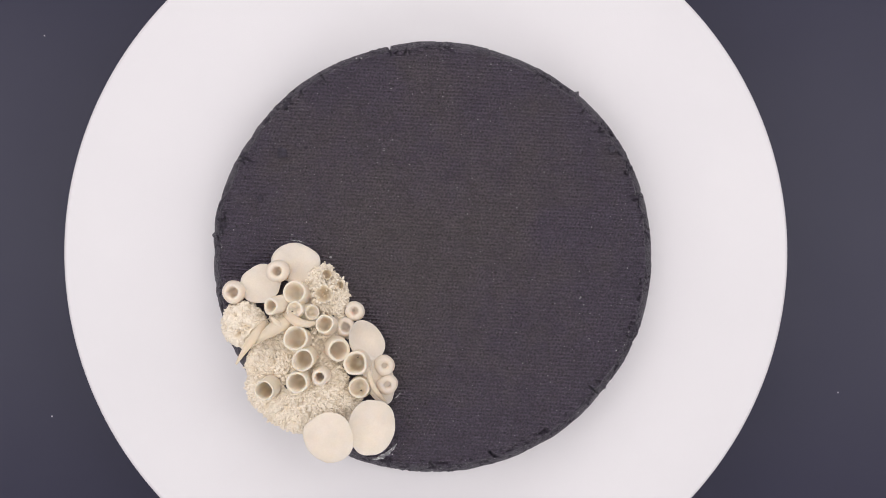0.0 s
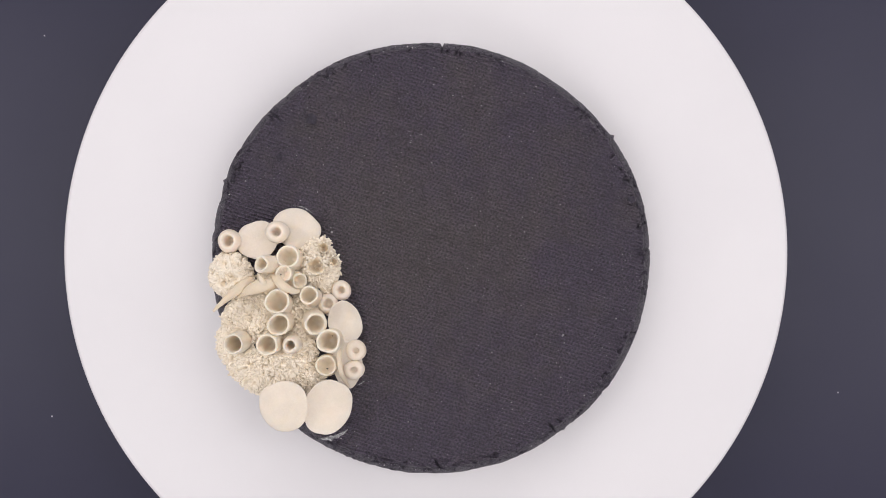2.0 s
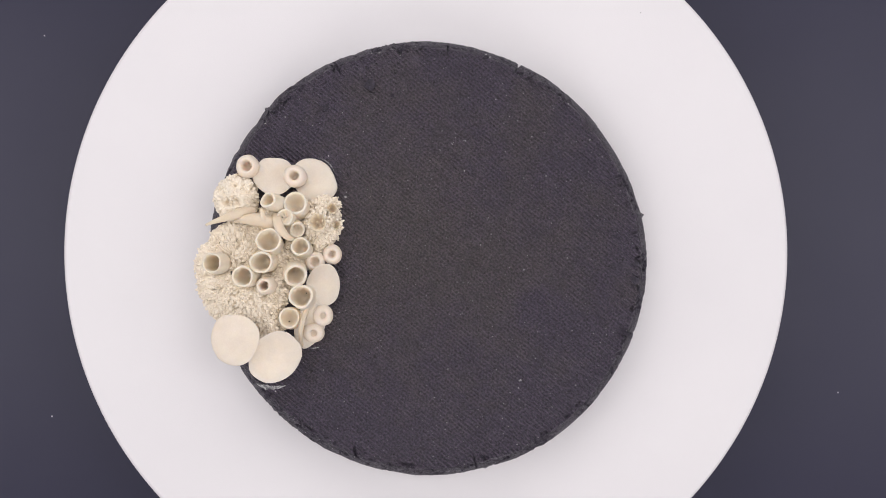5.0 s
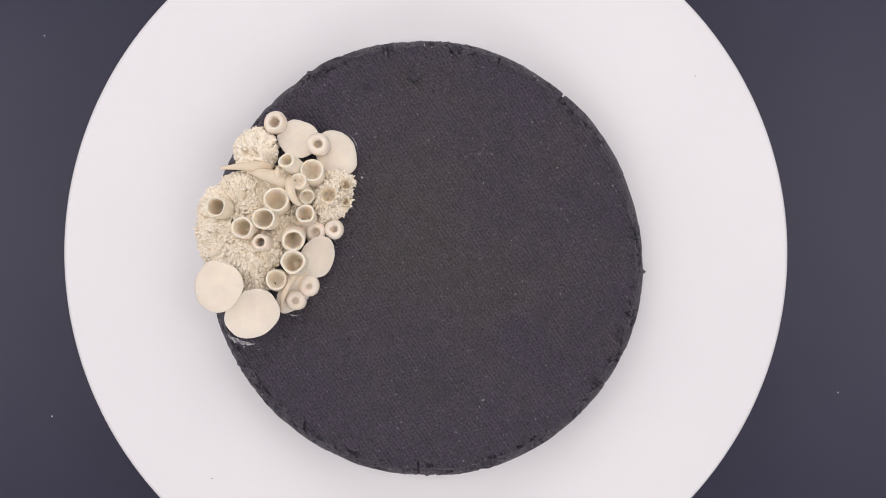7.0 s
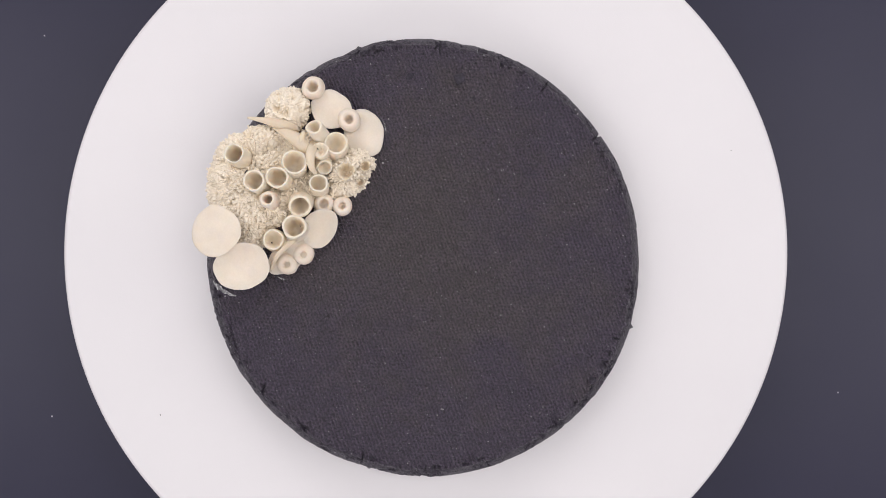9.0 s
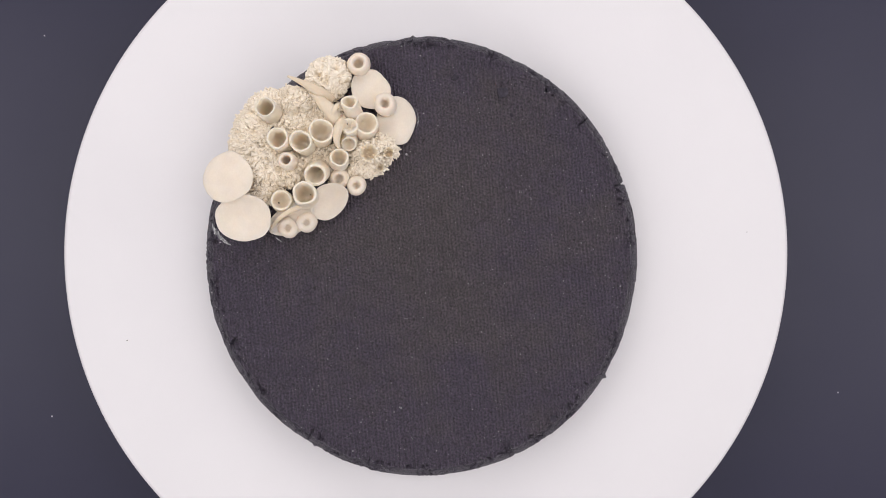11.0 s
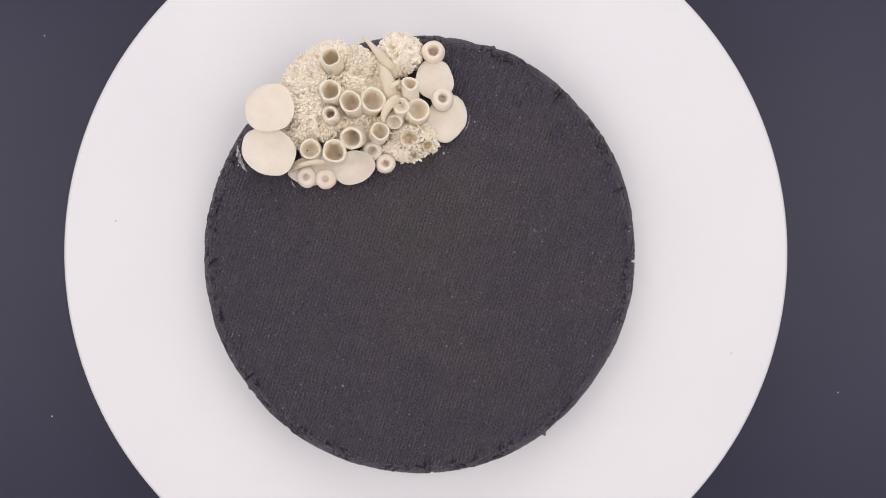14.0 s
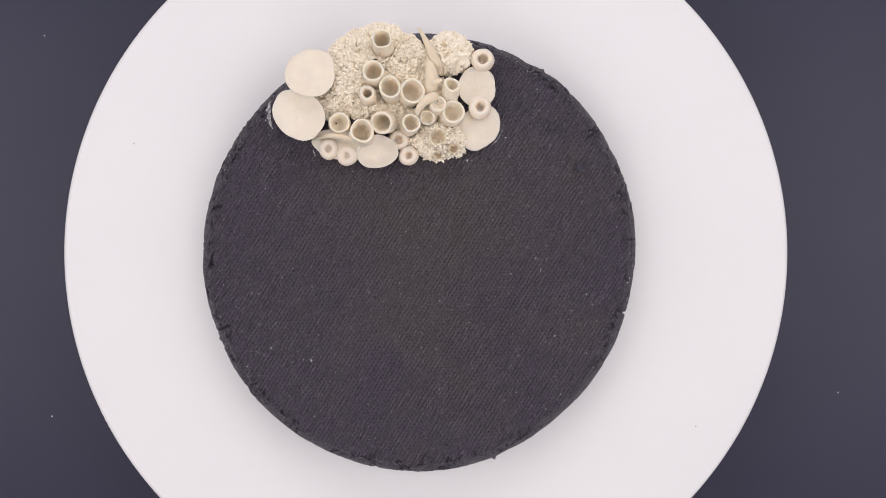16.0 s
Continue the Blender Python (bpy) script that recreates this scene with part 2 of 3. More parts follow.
def black_disc(parent):
    seg = 2400
    # inset from the outline and height of each ring: flat top, worn rounded edge, side, underside
    curve = [(30, TOP), (20, TOP), (14, TOP), (10, TOP), (8, TOP), (7.0, TOP), (6.2, TOP), (5.6, TOP + 0.1), (5.1, TOP), (4.6, TOP - 0.45), (4.1, TOP - 1.0), (3.5, TOP - 1.7),
             (2.9, TOP - 2.5), (2.3, TOP - 3.4), (1.7, TOP - 4.4), (1.2, TOP - 5.4), (0.7, TOP - 6.6), (0.3, TOP - 8.0), (0.0, TOP - 9.6), (0.0, 4.8), (0.2, 3.0), (0.8, 0.6), (1.6, 0.0)]
    rings = [curve[0]]
    for (i0, z0), (i1, z1) in zip(curve, curve[1:]):
        if 1.0 < i0 <= 10:
            rings.append(((i0 + i1) / 2, (z0 + z1) / 2))
        rings.append((i1, z1))
    verts, faces = [], []
    cx, cy = 1.83, -2.63
    radii = [disc_radius(math.tau * i / seg) for i in range(seg)]
    for k, (inset, z) in enumerate(rings):
        for i in range(seg):
            a = math.tau * i / seg
            r = radii[i] - inset
            x, y, h = r * math.cos(a), r * math.sin(a), z
            if k > 2 and z > 1:
                near = max(0.0, 1 - inset / 9.0)
                # crumbling: patches in which the edge has broken into clods and crevices
                patch = max(0.0, noise.noise((x * 0.07, y * 0.07, 3.0)) + 0.30)
                clod = noise.noise((x * 0.42, y * 0.42, z * 0.3)) + 0.6 * noise.noise((x * 1.05, y * 1.05, z * 0.8))
                h += near * (0.75 * clod + 0.35 * noise.noise((x * 2.4, y * 2.4, z * 1.5))) * (0.2 + 1.6 * patch)
                # an uneven crack along the inner border of the worn edge
                seam = math.exp(-((inset - 4.9 - 1.1 * noise.noise((x * 0.06, y * 0.06, 8.0))) / 0.4) ** 2)
                h -= 0.9 * seam * max(0.0, noise.noise((x * 0.09, y * 0.09, 12.0)) + 0.1)
                push = near * 0.13 * clod * (0.2 + patch)
                x, y = x + push * math.cos(a), y + push * math.sin(a)
            verts.append([x, y, h])
    # pits and short cracks broken out of the edge
    rng = random.Random(17)
    for at, spread, number in [*WORN, *((rng.uniform(0, 360), 6, 1) for _ in range(60))]:
        for _ in range(number):
            a, inset = radians(at + rng.gauss(0, spread)), rng.uniform(1.2, 6.5)
            r, turn = disc_radius(a) - inset, rng.uniform(0, math.pi)
            px, py, c, w = r * math.cos(a), r * math.sin(a), math.cos(turn), math.sin(turn)
            long, wide, deep = rng.uniform(0.35, 1.9), rng.uniform(0.2, 0.6), rng.uniform(0.4, 1.5)
            if number == 1 and spread == 0:
                inset, turn, long, wide, deep = 4.2, a, 3.2, 0.36, 2.0
                r = disc_radius(a) - inset
                px, py, c, w = r * math.cos(a), r * math.sin(a), math.cos(turn), math.sin(turn)
            mid = round(a / math.tau * seg)
            for k in range(4, 29):
                for i in range(mid - 16, mid + 17):
                    p = verts[k * seg + i % seg]
                    u, v = (p[0] - px) * c + (p[1] - py) * w, (p[1] - py) * c - (p[0] - px) * w
                    d = (u / long) ** 2 + (v / wide) ** 2
                    if d < 4:
                        p[2] -= deep * math.exp(-d * 1.2)
    verts = [((x + cx) * MM, (y + cy) * MM, h * MM) for x, y, h in verts]
    for k in range(len(rings) - 1):
        for i in range(seg):
            j = (i + 1) % seg
            faces.append((k * seg + i, (k + 1) * seg + i, (k + 1) * seg + j, k * seg + j))
    c0, c1 = len(verts), len(verts) + 1
    verts += [(cx * MM, cy * MM, TOP * MM), (cx * MM, cy * MM, 0)]
    last = (len(rings) - 1) * seg
    for i in range(seg):
        j = (i + 1) % seg
        faces.append((c0, i, j))
        faces.append((c1, last + j, last + i))
    disc = mesh_object("disc", verts, faces, BLACK, parent, "black clay disc with canvas texture and crumbled edge")
    disc.data.materials.append(BLACK_EDGE)
    disc.data.polygons.foreach_set("material_index", [
        1 if f.index < (len(rings) - 1) * seg and f.index // seg >= EDGE_RING + 5 * noise.noise((f.center.x * 90, f.center.y * 90, 6.0)) + 2.5 * noise.noise((f.center.x * 420, f.center.y * 420, 6.0)) else 0
        for f in disc.data.polygons])
    return disc


def flake(x, y, size, lift, parent, seed):
    """A thin broken flake of black clay lying on the disc."""
    rng = random.Random(seed)
    n = 11
    rad = [size * rng.uniform(0.72, 1.15) for _ in range(n)]
    verts = []
    for f, z in ((0.7, -0.1), (1.0, lift * 1.1), (0.84, lift * 1.3)):
        verts += [((x + f * r * math.cos(math.tau * i / n)) * MM, (y + f * r * math.sin(math.tau * i / n)) * MM, (TOP + z + rng.uniform(-0.06, 0.06)) * MM) for i, r in enumerate(rad)]
    faces = [(k * n + i, k * n + (i + 1) % n, (k + 1) * n + (i + 1) % n, (k + 1) * n + i) for k in range(2) for i in range(n)]
    faces.append(tuple(range(2 * n, 3 * n)))
    mesh_object("clay_flake", verts, faces, BLACK_EDGE, parent, "", False)


def edge_clods(parent, places):
    """Broken lumps of black clay along the worn edge: places are (angle, spread in degrees, number)."""
    rng = random.Random(33)
    verts, faces = [], []
    for at, spread, number in places:
        for _ in range(number // 2):
            a = radians(at + rng.gauss(0, spread))
            inset = rng.uniform(2.2, 6.5)
            r = disc_radius(a) - inset
            z = TOP - (0.1 if inset > 5 else 0.1 + (5 - inset) * 1.1)
            s = min(1.4, 0.3 + rng.expovariate(2.8))
            cx, cy = 1.83 + r * math.cos(a), -2.63 + r * math.sin(a)
            v, f = lathe([(0, -0.5), (0.8, -0.3), (1.0, 0.1), (0.75, 0.42), (0, 0.5)], 7)
            k, turn, flatness = len(verts), rng.uniform(0, 6.3), rng.uniform(0.3, 0.55)
            q = Matrix.Rotation(turn, 3, "Z") @ Matrix.Rotation(rng.uniform(-0.7, 0.7), 3, "X") @ Matrix.Diagonal((s, s * rng.uniform(0.5, 0.9), s * flatness))
            verts += [(q @ (d * rng.uniform(0.75, 1.25)) + Vector((cx, cy, z))) * MM for d in v]
            faces += [tuple(k + i for i in g) for g in f]
    tagged(mesh_object("edge_crumble", verts, faces, BLACK_EDGE, parent, "small broken black clay lumps", False), kind="stuff")


def mineral_flecks(parent):
    """Hundreds of tiny pale grains pressed into the black clay."""
    rng = random.Random(21)
    verts, faces = [], []
    for _ in range(2500):
        r, a = 84 * math.sqrt(rng.random()), rng.uniform(0, math.tau)
        x, y = 1.83 + r * math.cos(a), -2.63 + r * math.sin(a)
        s = min(0.40, 0.06 + rng.expovariate(14))
        k, turn, ratio = len(verts), rng.uniform(0, 6.3), rng.uniform(0.5, 1.0)
        for i in range(5):
            b = math.tau * i / 5
            u, v = s * math.cos(b), s * ratio * math.sin(b)
            verts.append(((x + u * math.cos(turn) - v * math.sin(turn)) * MM, (y + u * math.sin(turn) + v * math.cos(turn)) * MM, (TOP - 0.05) * MM))
        verts.append((x * MM, y * MM, (TOP + 0.12 + s * 0.35) * MM))
        faces += [(k + i, k + (i + 1) % 5, k + 5) for i in range(5)]
    tagged(mesh_object("mineral_grain", verts, faces, FLECK, parent, "tiny pale mineral grains"), kind="stuff")


HOLES = []  # where tubes and rings stand, kept free of crumbs


def stand_up(verts, base, rim):
    """Turn points built along z so that they run from base to rim (millimetres)."""
    b, r = Vector(base), Vector(rim)
    q = (r - b).to_track_quat("Z", "Y").to_matrix()
    return [(q @ v + b) * MM for v in verts]


def cup(name, base, rim, r_base, r_rim, r_in, parent, seed, depth=0.7):
    """A hand-pinched hollow clay tube with a rounded lip."""
    HOLES.append((rim[0], rim[1], r_in * 1.1))
    HOLES.append((rim[0] * 0.6 + base[0] * 0.4, rim[1] * 0.6 + base[1] * 0.4, r_in * 1.1))
    length = (Vector(rim) - Vector(base)).length
    lip = (r_rim - r_in) / 2
    mid = (r_rim + r_in) / 2
    prof = [(0, 0), (r_base, 0), (r_base * 0.98 + r_rim * 0.02, length * 0.15), (r_base * 0.6 + r_rim * 0.42, length * 0.4), (r_base * 0.25 + r_rim * 0.77, length * 0.66), (r_rim, length - lip * 1.2)]
    prof += [(mid + lip * math.cos(a), length - lip + lip * math.sin(a)) for a in (0.3, 0.8, 1.2, 1.57, 2.0, 2.5, 2.9)]
    deep = length * (1 - depth)
    prof += [(r_in * 0.97, length - lip * 2), (r_in * 0.86, length * 0.62 + deep * 0.38), (r_in * 0.66, length * 0.3 + deep * 0.7), (r_in * 0.42, length * 0.1 + deep * 0.9), (r_in * 0.18, deep + 0.1), (0, deep)]

    def warp(v):
        a = math.atan2(v.y, v.x)
        n = noise.noise((math.cos(a) * 0.9 + seed * 3.1, math.sin(a) * 0.9, v.z * 0.07))
        m = noise.noise((math.cos(a) * 2.2 + seed * 1.7, math.sin(a) * 2.2, v.z * 0.2))
        k = 1 + 0.11 * n + 0.02 * m
        return Vector((v.x * k, v.y * k, v.z * (1 + 0.13 * noise.noise((math.cos(a) * 0.8, math.sin(a) * 0.8, seed * 2.3)) + 0.03 * noise.noise((math.cos(a) * 3, math.sin(a) * 3, seed * 1.3)))))

    v, f = lathe(prof, 44, warp)
    return mesh_object(name, stand_up(v, base, rim), f, CLAY_TUBE, parent)


def bead(name, base, rim, r_out, r_in, parent, seed):
    """A thick round clay ring with a small hole, like a barnacle."""
    HOLES.append((rim[0], rim[1], r_out * 0.7))
    length = (Vector(rim) - Vector(base)).length
    prof = [(0, 0), (r_out * 0.86, 0), (r_out * 0.97, length * 0.25), (r_out, length * 0.5), (r_out * 0.95, length * 0.74), (r_out * 0.83, length * 0.91), (r_out * 0.66, length)]
    k = r_out * 0.66 - r_in
    prof += [(r_in + k * 0.6, length * 1.0), (r_in + k * 0.25, length * 0.95), (r_in, length * 0.84), (r_in * 0.9, length * 0.6), (r_in * 0.78, length * 0.3), (r_in * 0.5, length * 0.12), (0, length * 0.08)]

    def warp(v):
        a = math.atan2(v.y, v.x)
        n = noise.noise((math.cos(a) * 0.9 + seed * 2.1, math.sin(a) * 0.9, v.z * 0.1))
        k2 = 1 + 0.10 * n
        return Vector((v.x * k2, v.y * k2, v.z * (1 + 0.06 * n)))

    v, f = lathe(prof, 36, warp)
    return mesh_object(name, stand_up(v, base, rim), f, CLAY, parent)


def saucer(center, a, b, turn, slope, toward, bowl, parent, seed, thick=1.1, wob=0.06):
    """A thin pinched clay disc: half axes a, b, turned, sloping down toward a direction, hollow (bowl > 0) or domed."""
    HOLES.append((center[0], center[1], min(a, b) * 0.72))
    seg, verts, faces = 64, [], []
    q = Matrix.Rotation(radians(toward), 3, "Z") @ Matrix.Rotation(radians(slope), 3, "Y") @ Matrix.Rotation(radians(-toward), 3, "Z") @ Matrix.Rotation(radians(turn), 3, "Z")
    fr = [0.0, 0.2, 0.4, 0.6, 0.78, 0.9, 0.97, 1.0]

    def point(f, i, down):
        t = math.tau * i / seg
        w = 1 + wob * noise.noise((math.cos(t) * 1.1 + seed * 5, math.sin(t) * 1.1, 0.5)) * 2 + 0.012 * noise.noise((math.cos(t) * 5, math.sin(t) * 5, seed))
        x, y = a * f * w * math.cos(t), b * f * w * math.sin(t)
        z = bowl * f ** 2.4 + 0.35 * noise.noise((x * 0.16 + seed, y * 0.16, 2.0)) + 0.12 * noise.noise((x * 0.45 + seed, y * 0.45, 8.0))
        edge = thick * (0.35 + 0.65 * math.sqrt(max(0.0, 1 - f ** 6)))
        return (q @ Vector((x, y, z - (edge if down else (thick - edge) * 0.5))) + Vector(center)) * MM

    rows = [(f, False) for f in fr] + [(f, True) for f in fr[::-1]]
    index = []
    for f, down in rows:
        if f == 0:
            index.append([len(verts)] * seg)
            verts.append(point(0, 0, down))
        else:
            index.append(list(range(len(verts), len(verts) + seg)))
            verts += [point(f, i, down) for i in range(seg)]
    for p, r in zip(index, index[1:]):
        for i in range(seg):
            j = (i + 1) % seg
            face = []
            for n in (p[i], r[i], r[j], p[j]):
                if n not in face:
                    face.append(n)
            faces.append(tuple(face))
    return mesh_object("saucer_coral", verts, faces, CLAY, parent, "smooth thin rounded clay saucer")


def finger(points, parent, seed):
    """A tapered bent clay tentacle through (x, y, z, radius) in millimetres."""
    verts, faces, seg, steps = [], [], 14, 6
    path = []
    n = len(points)
    for i in range(n - 1):
        p0, p1, p2, p3 = (Vector(points[max(0, min(n - 1, k))]) for k in (i - 1, i, i + 1, i + 2))
        for s in range(steps + (i == n - 2)):
            u = s / steps
            path.append(0.5 * ((2 * p1) + (p2 - p0) * u + (2 * p0 - 5 * p1 + 4 * p2 - p3) * u * u + (3 * p1 - p0 - 3 * p2 + p3) * u ** 3))
    for i, p in enumerate(path):
        d = (path[min(i + 1, len(path) - 1)] - path[max(i - 1, 0)]).to_3d()
        q = d.to_track_quat("Z", "Y").to_matrix()
        for k in range(seg):
            a = math.tau * k / seg
            r = p.w * (1 + 0.12 * noise.noise((math.cos(a) + seed, math.sin(a), i * 0.2)))
            verts.append((p.to_3d() + q @ Vector((r * math.cos(a), r * math.sin(a), 0))) * MM)
    for i in range(len(path) - 1):
        for k in range(seg):
            j = (k + 1) % seg
            faces.append((i * seg + k, i * seg + j, (i + 1) * seg + j, (i + 1) * seg + k))
    faces.append(tuple(range(seg))[::-1])
    faces.append(tuple(range((len(path) - 1) * seg, len(path) * seg)))
    return mesh_object("tentacle", verts, faces, CLAY_TAN, parent, "tapered bent tan clay tentacle")


class Mound:
    """A squashed dome of clay, half axes in millimetres."""

    def __init__(self, x, y, z, a, b, h, turn):
        self.o, self.s, self.m = Vector((x, y, z)), (a, b, h), Matrix.Rotation(radians(turn), 3, "Z")

    def point(self, d, grow=1.0):
        grow *= 1 + 0.13 * noise.noise(d * 1.9 + self.o * 0.31) + 0.05 * noise.noise(d * 5 + self.o * 0.17)
        z = math.copysign(abs(d.z) ** 0.8, d.z)
        return self.o + self.m @ Vector((d.x * self.s[0], d.y * self.s[1], z * self.s[2])) * grow

    def normal(self, d):
        return (self.m @ Vector((d.x / self.s[0], d.y / self.s[1], d.z / self.s[2]))).normalized()

    def holds(self, p, grow=1.0):
        q = self.m.transposed() @ (p - self.o)
        return (q.x / self.s[0]) ** 2 + (q.y / self.s[1]) ** 2 + (q.z / self.s[2]) ** 2 < grow * grow


def curl(verts, faces, root, up, side, length, radius, bend, seg=6, rings=5):
    """One clay crumb: a short bent rod with a round tip, rooted on the mound."""
    k = len(verts)
    across = up.cross(side).normalized()
    p, d = root.copy(), up.copy()
    step = length / (rings - 1)
    flat, knob = 0.34 + 0.5 * abs(math.sin(k * 1.7)), 0.28 * math.sin(k * 2.3)
    for i in range(rings):
        r = radius * (1.0, 1.0 + knob, 1.08 - knob, 1.02 + knob, 0.72)[i]
        n = d.cross(across).normalized()
        for j in range(seg):
            a = math.tau * j / seg
            verts.append((p + (n * math.cos(a) * flat + across * math.sin(a)) * r) * MM)
        d = Matrix.Rotation(bend / (rings - 1), 3, across) @ d
        p = p + d * (step if i < rings - 2 else step * 0.6)
    verts.append((p - d * step * 0.35) * MM)
    for i in range(rings - 1):
        for j in range(seg):
            n = (j + 1) % seg
            faces.append((k + i * seg + j, k + i * seg + n, k + (i + 1) * seg + n, k + (i + 1) * seg + j))
    t = k + (rings - 1) * seg
    faces += [(t + j, t + (j + 1) % seg, t + seg) for j in range(seg)]


def crumble(p, centre, inner, seed, curly):
    """Height of the pricked clay at p, in millimetres: ragged packed crumbs with deep slits, drawn out in rays on the
    outer slope; curly blends in winding folds."""
    out = Vector((p.x - centre.x, p.y - centre.y, 0))
    r = out.length
    if r > inner:
        p = p - out * ((r - inner) / r * 0.33)
    p = Vector((p.x, p.y, p.z * 0.45))
    w = p + 0.35 * Vector(noise.noise_vector(p * 0.8)) + 0.16 * Vector(noise.noise_vector(p * 2.3))
    near, places = noise.voronoi(w * 0.66 + Vector((seed * 5.0, 0, 0)))
    slit = min(1.0, (near[1] - near[0]) / 0.32)
    step = noise.noise(places[0] * 7.3)
    crumbs = 1.15 * slit * (2 - slit) - 0.5 + 0.55 * step + 0.3 * noise.noise(p * 2.2) - (1.6 if noise.noise(places[0] * 3.1 + Vector((9, seed, 0))) > 0.33 else 0.0)
    if curly:
        v = w * 0.36 + Vector((seed * 3.0, 0, 0))
        wide, thin = noise.noise(v) * 2.4, noise.noise(v * 1.9 + Vector((4, 4, 4))) * 2.2
        fold = 1.5 * max(-0.5, 1 - wide * wide) + 1.0 * max(-0.6, 1 - thin * thin) - 1.5
        crumbs = crumbs * (1 - curly) + fold * curly
    return crumbs


def coral_mat(label, mound, others, rosettes, curly, loose, parent, seed):
    """A domed lump of clay pricked into close ragged crumbs; rosettes are small pits (x, y, radius); loose is the number of
    small torn curls that stand out of it."""
    rng = random.Random(seed)
    seg = int(mound.s[0] * 34)
    rows = int(mound.s[0] * 7.5)
    turns = [math.pi * 0.60 * i / rows for i in range(1, rows + 1)]
    prof = [(0, 1)] + [(math.sin(a), math.cos(a)) for a in turns] + [(0, math.cos(turns[-1]))]
    v, f = lathe(prof[::-1], seg)

    def sink(p):
        """How far the surface dips at p, in pits and round the tubes."""
        d = 0.0
        for x, y, r in rosettes:
            d += 2.4 * math.exp(-((p.x - x) ** 2 + (p.y - y) ** 2) / (r * r * 0.16))
        for x, y, r in HOLES:
            q = ((p.x - x) ** 2 + (p.y - y) ** 2) / (r * r * 0.9)
            if q < 9:
                d += 4.5 * math.exp(-q)
        return d if p.z > mound.o.z else 0.0

    def surface(d):
        p = mound.point(d)
        h = crumble(p, mound.o, (0.6 + curly) * mound.s[0], seed, curly)
        q = p + mound.normal(d) * (h - 0.5)
        q.z -= sink(p)
        return q

    lump = mesh_object("crumb_coral", [surface(d) * MM for d in v], f, CLAY_FRILL, parent, label)
    verts, faces, number = [], [], 0
    while number < loose:
        d = Vector((rng.gauss(0, 1), rng.gauss(0, 1), rng.gauss(0, 1))).normalized()
        p = mound.point(d)
        if d.z < -0.2 or any(o.holds(p, 0.95) for o in others) or any((p.x - x) ** 2 + (p.y - y) ** 2 < r * r for x, y, r in HOLES):
            continue
        number += 1
        n = mound.normal(d)
        up = (n + 0.8 * Vector((rng.uniform(-1, 1), rng.uniform(-1, 1), rng.uniform(-0.2, 0.4)))).normalized()
        side = up.cross(Vector((rng.uniform(-1, 1), rng.uniform(-1, 1), rng.uniform(-1, 1)))).normalized()
        curl(verts, faces, surface(d) - n * 0.5, up, side, rng.uniform(0.9, 2.0), rng.uniform(0.32, 0.6), rng.uniform(0.3, 2.2))
    tagged(mesh_object("crumb_texture", verts, faces, CLAY_FRILL, lump, "fine crumbled clay texture", False), kind="stuff")
    return lump


def frilled_cup(base, rim, r_base, r_rim, parent, seed):
    """A ragged funnel with a thin torn rim and petals bent outward."""
    HOLES.append((rim[0], rim[1], r_rim * 0.75))
    rng = random.Random(seed)
    length = (Vector(rim) - Vector(base)).length
    prof = [(0, -0.6), (r_base, -0.6), (r_base * 1.05, length * 0.4), (r_rim * 0.95, length * 0.8), (r_rim * 1.12, length), (r_rim * 0.98, length * 1.02), (r_rim * 0.82, length * 0.85), (r_rim * 0.66, length * 0.5), (r_rim * 0.42, length * 0.2), (r_rim * 0.22, length * 0.02), (0, 0)]

    def warp(v):
        a, up = math.atan2(v.y, v.x), max(0.0, v.z / length) ** 2
        k = 1 + up * (0.20 * noise.noise((math.cos(a) * 2.5, math.sin(a) * 2.5, seed)) + 0.16 * noise.noise((math.cos(a) * 8, math.sin(a) * 8, seed)))
        return Vector((v.x * k, v.y * k, v.z * (1 + 0.30 * up * noise.noise((math.cos(a) * 5, math.sin(a) * 5, seed + 4.0)))))

    v, f = lathe(prof, 60, warp)
    ob = mesh_object("frilled_cup", stand_up(v, base, rim), f, CLAY_TAN, parent, "ragged clay funnel with torn rim")
    verts, faces = [], []
    b, r = Vector(base), Vector(rim)
    for k in range(int(r_rim * 4.5)):
        a = math.tau * (k + rng.uniform(-0.4, 0.4)) / int(r_rim * 6)
        out = Vector((math.cos(a), math.sin(a), 0))
        root = r + out * r_rim * rng.uniform(0.95, 1.1) - Vector((0, 0, rng.uniform(0.6, 1.6)))
        up = (out * rng.uniform(0.3, 1.1) + Vector((0, 0, 1))).normalized()
        curl(verts, faces, root, up, up.cross(out.cross(up)).normalized(), rng.uniform(1.3, 2.4), rng.uniform(0.4, 0.7), rng.uniform(-1.2, 1.2))
    tagged(mesh_object("petal_fringe", verts, faces, CLAY_FRILL, ob, "tiny torn clay petals"), kind="stuff")
    return ob


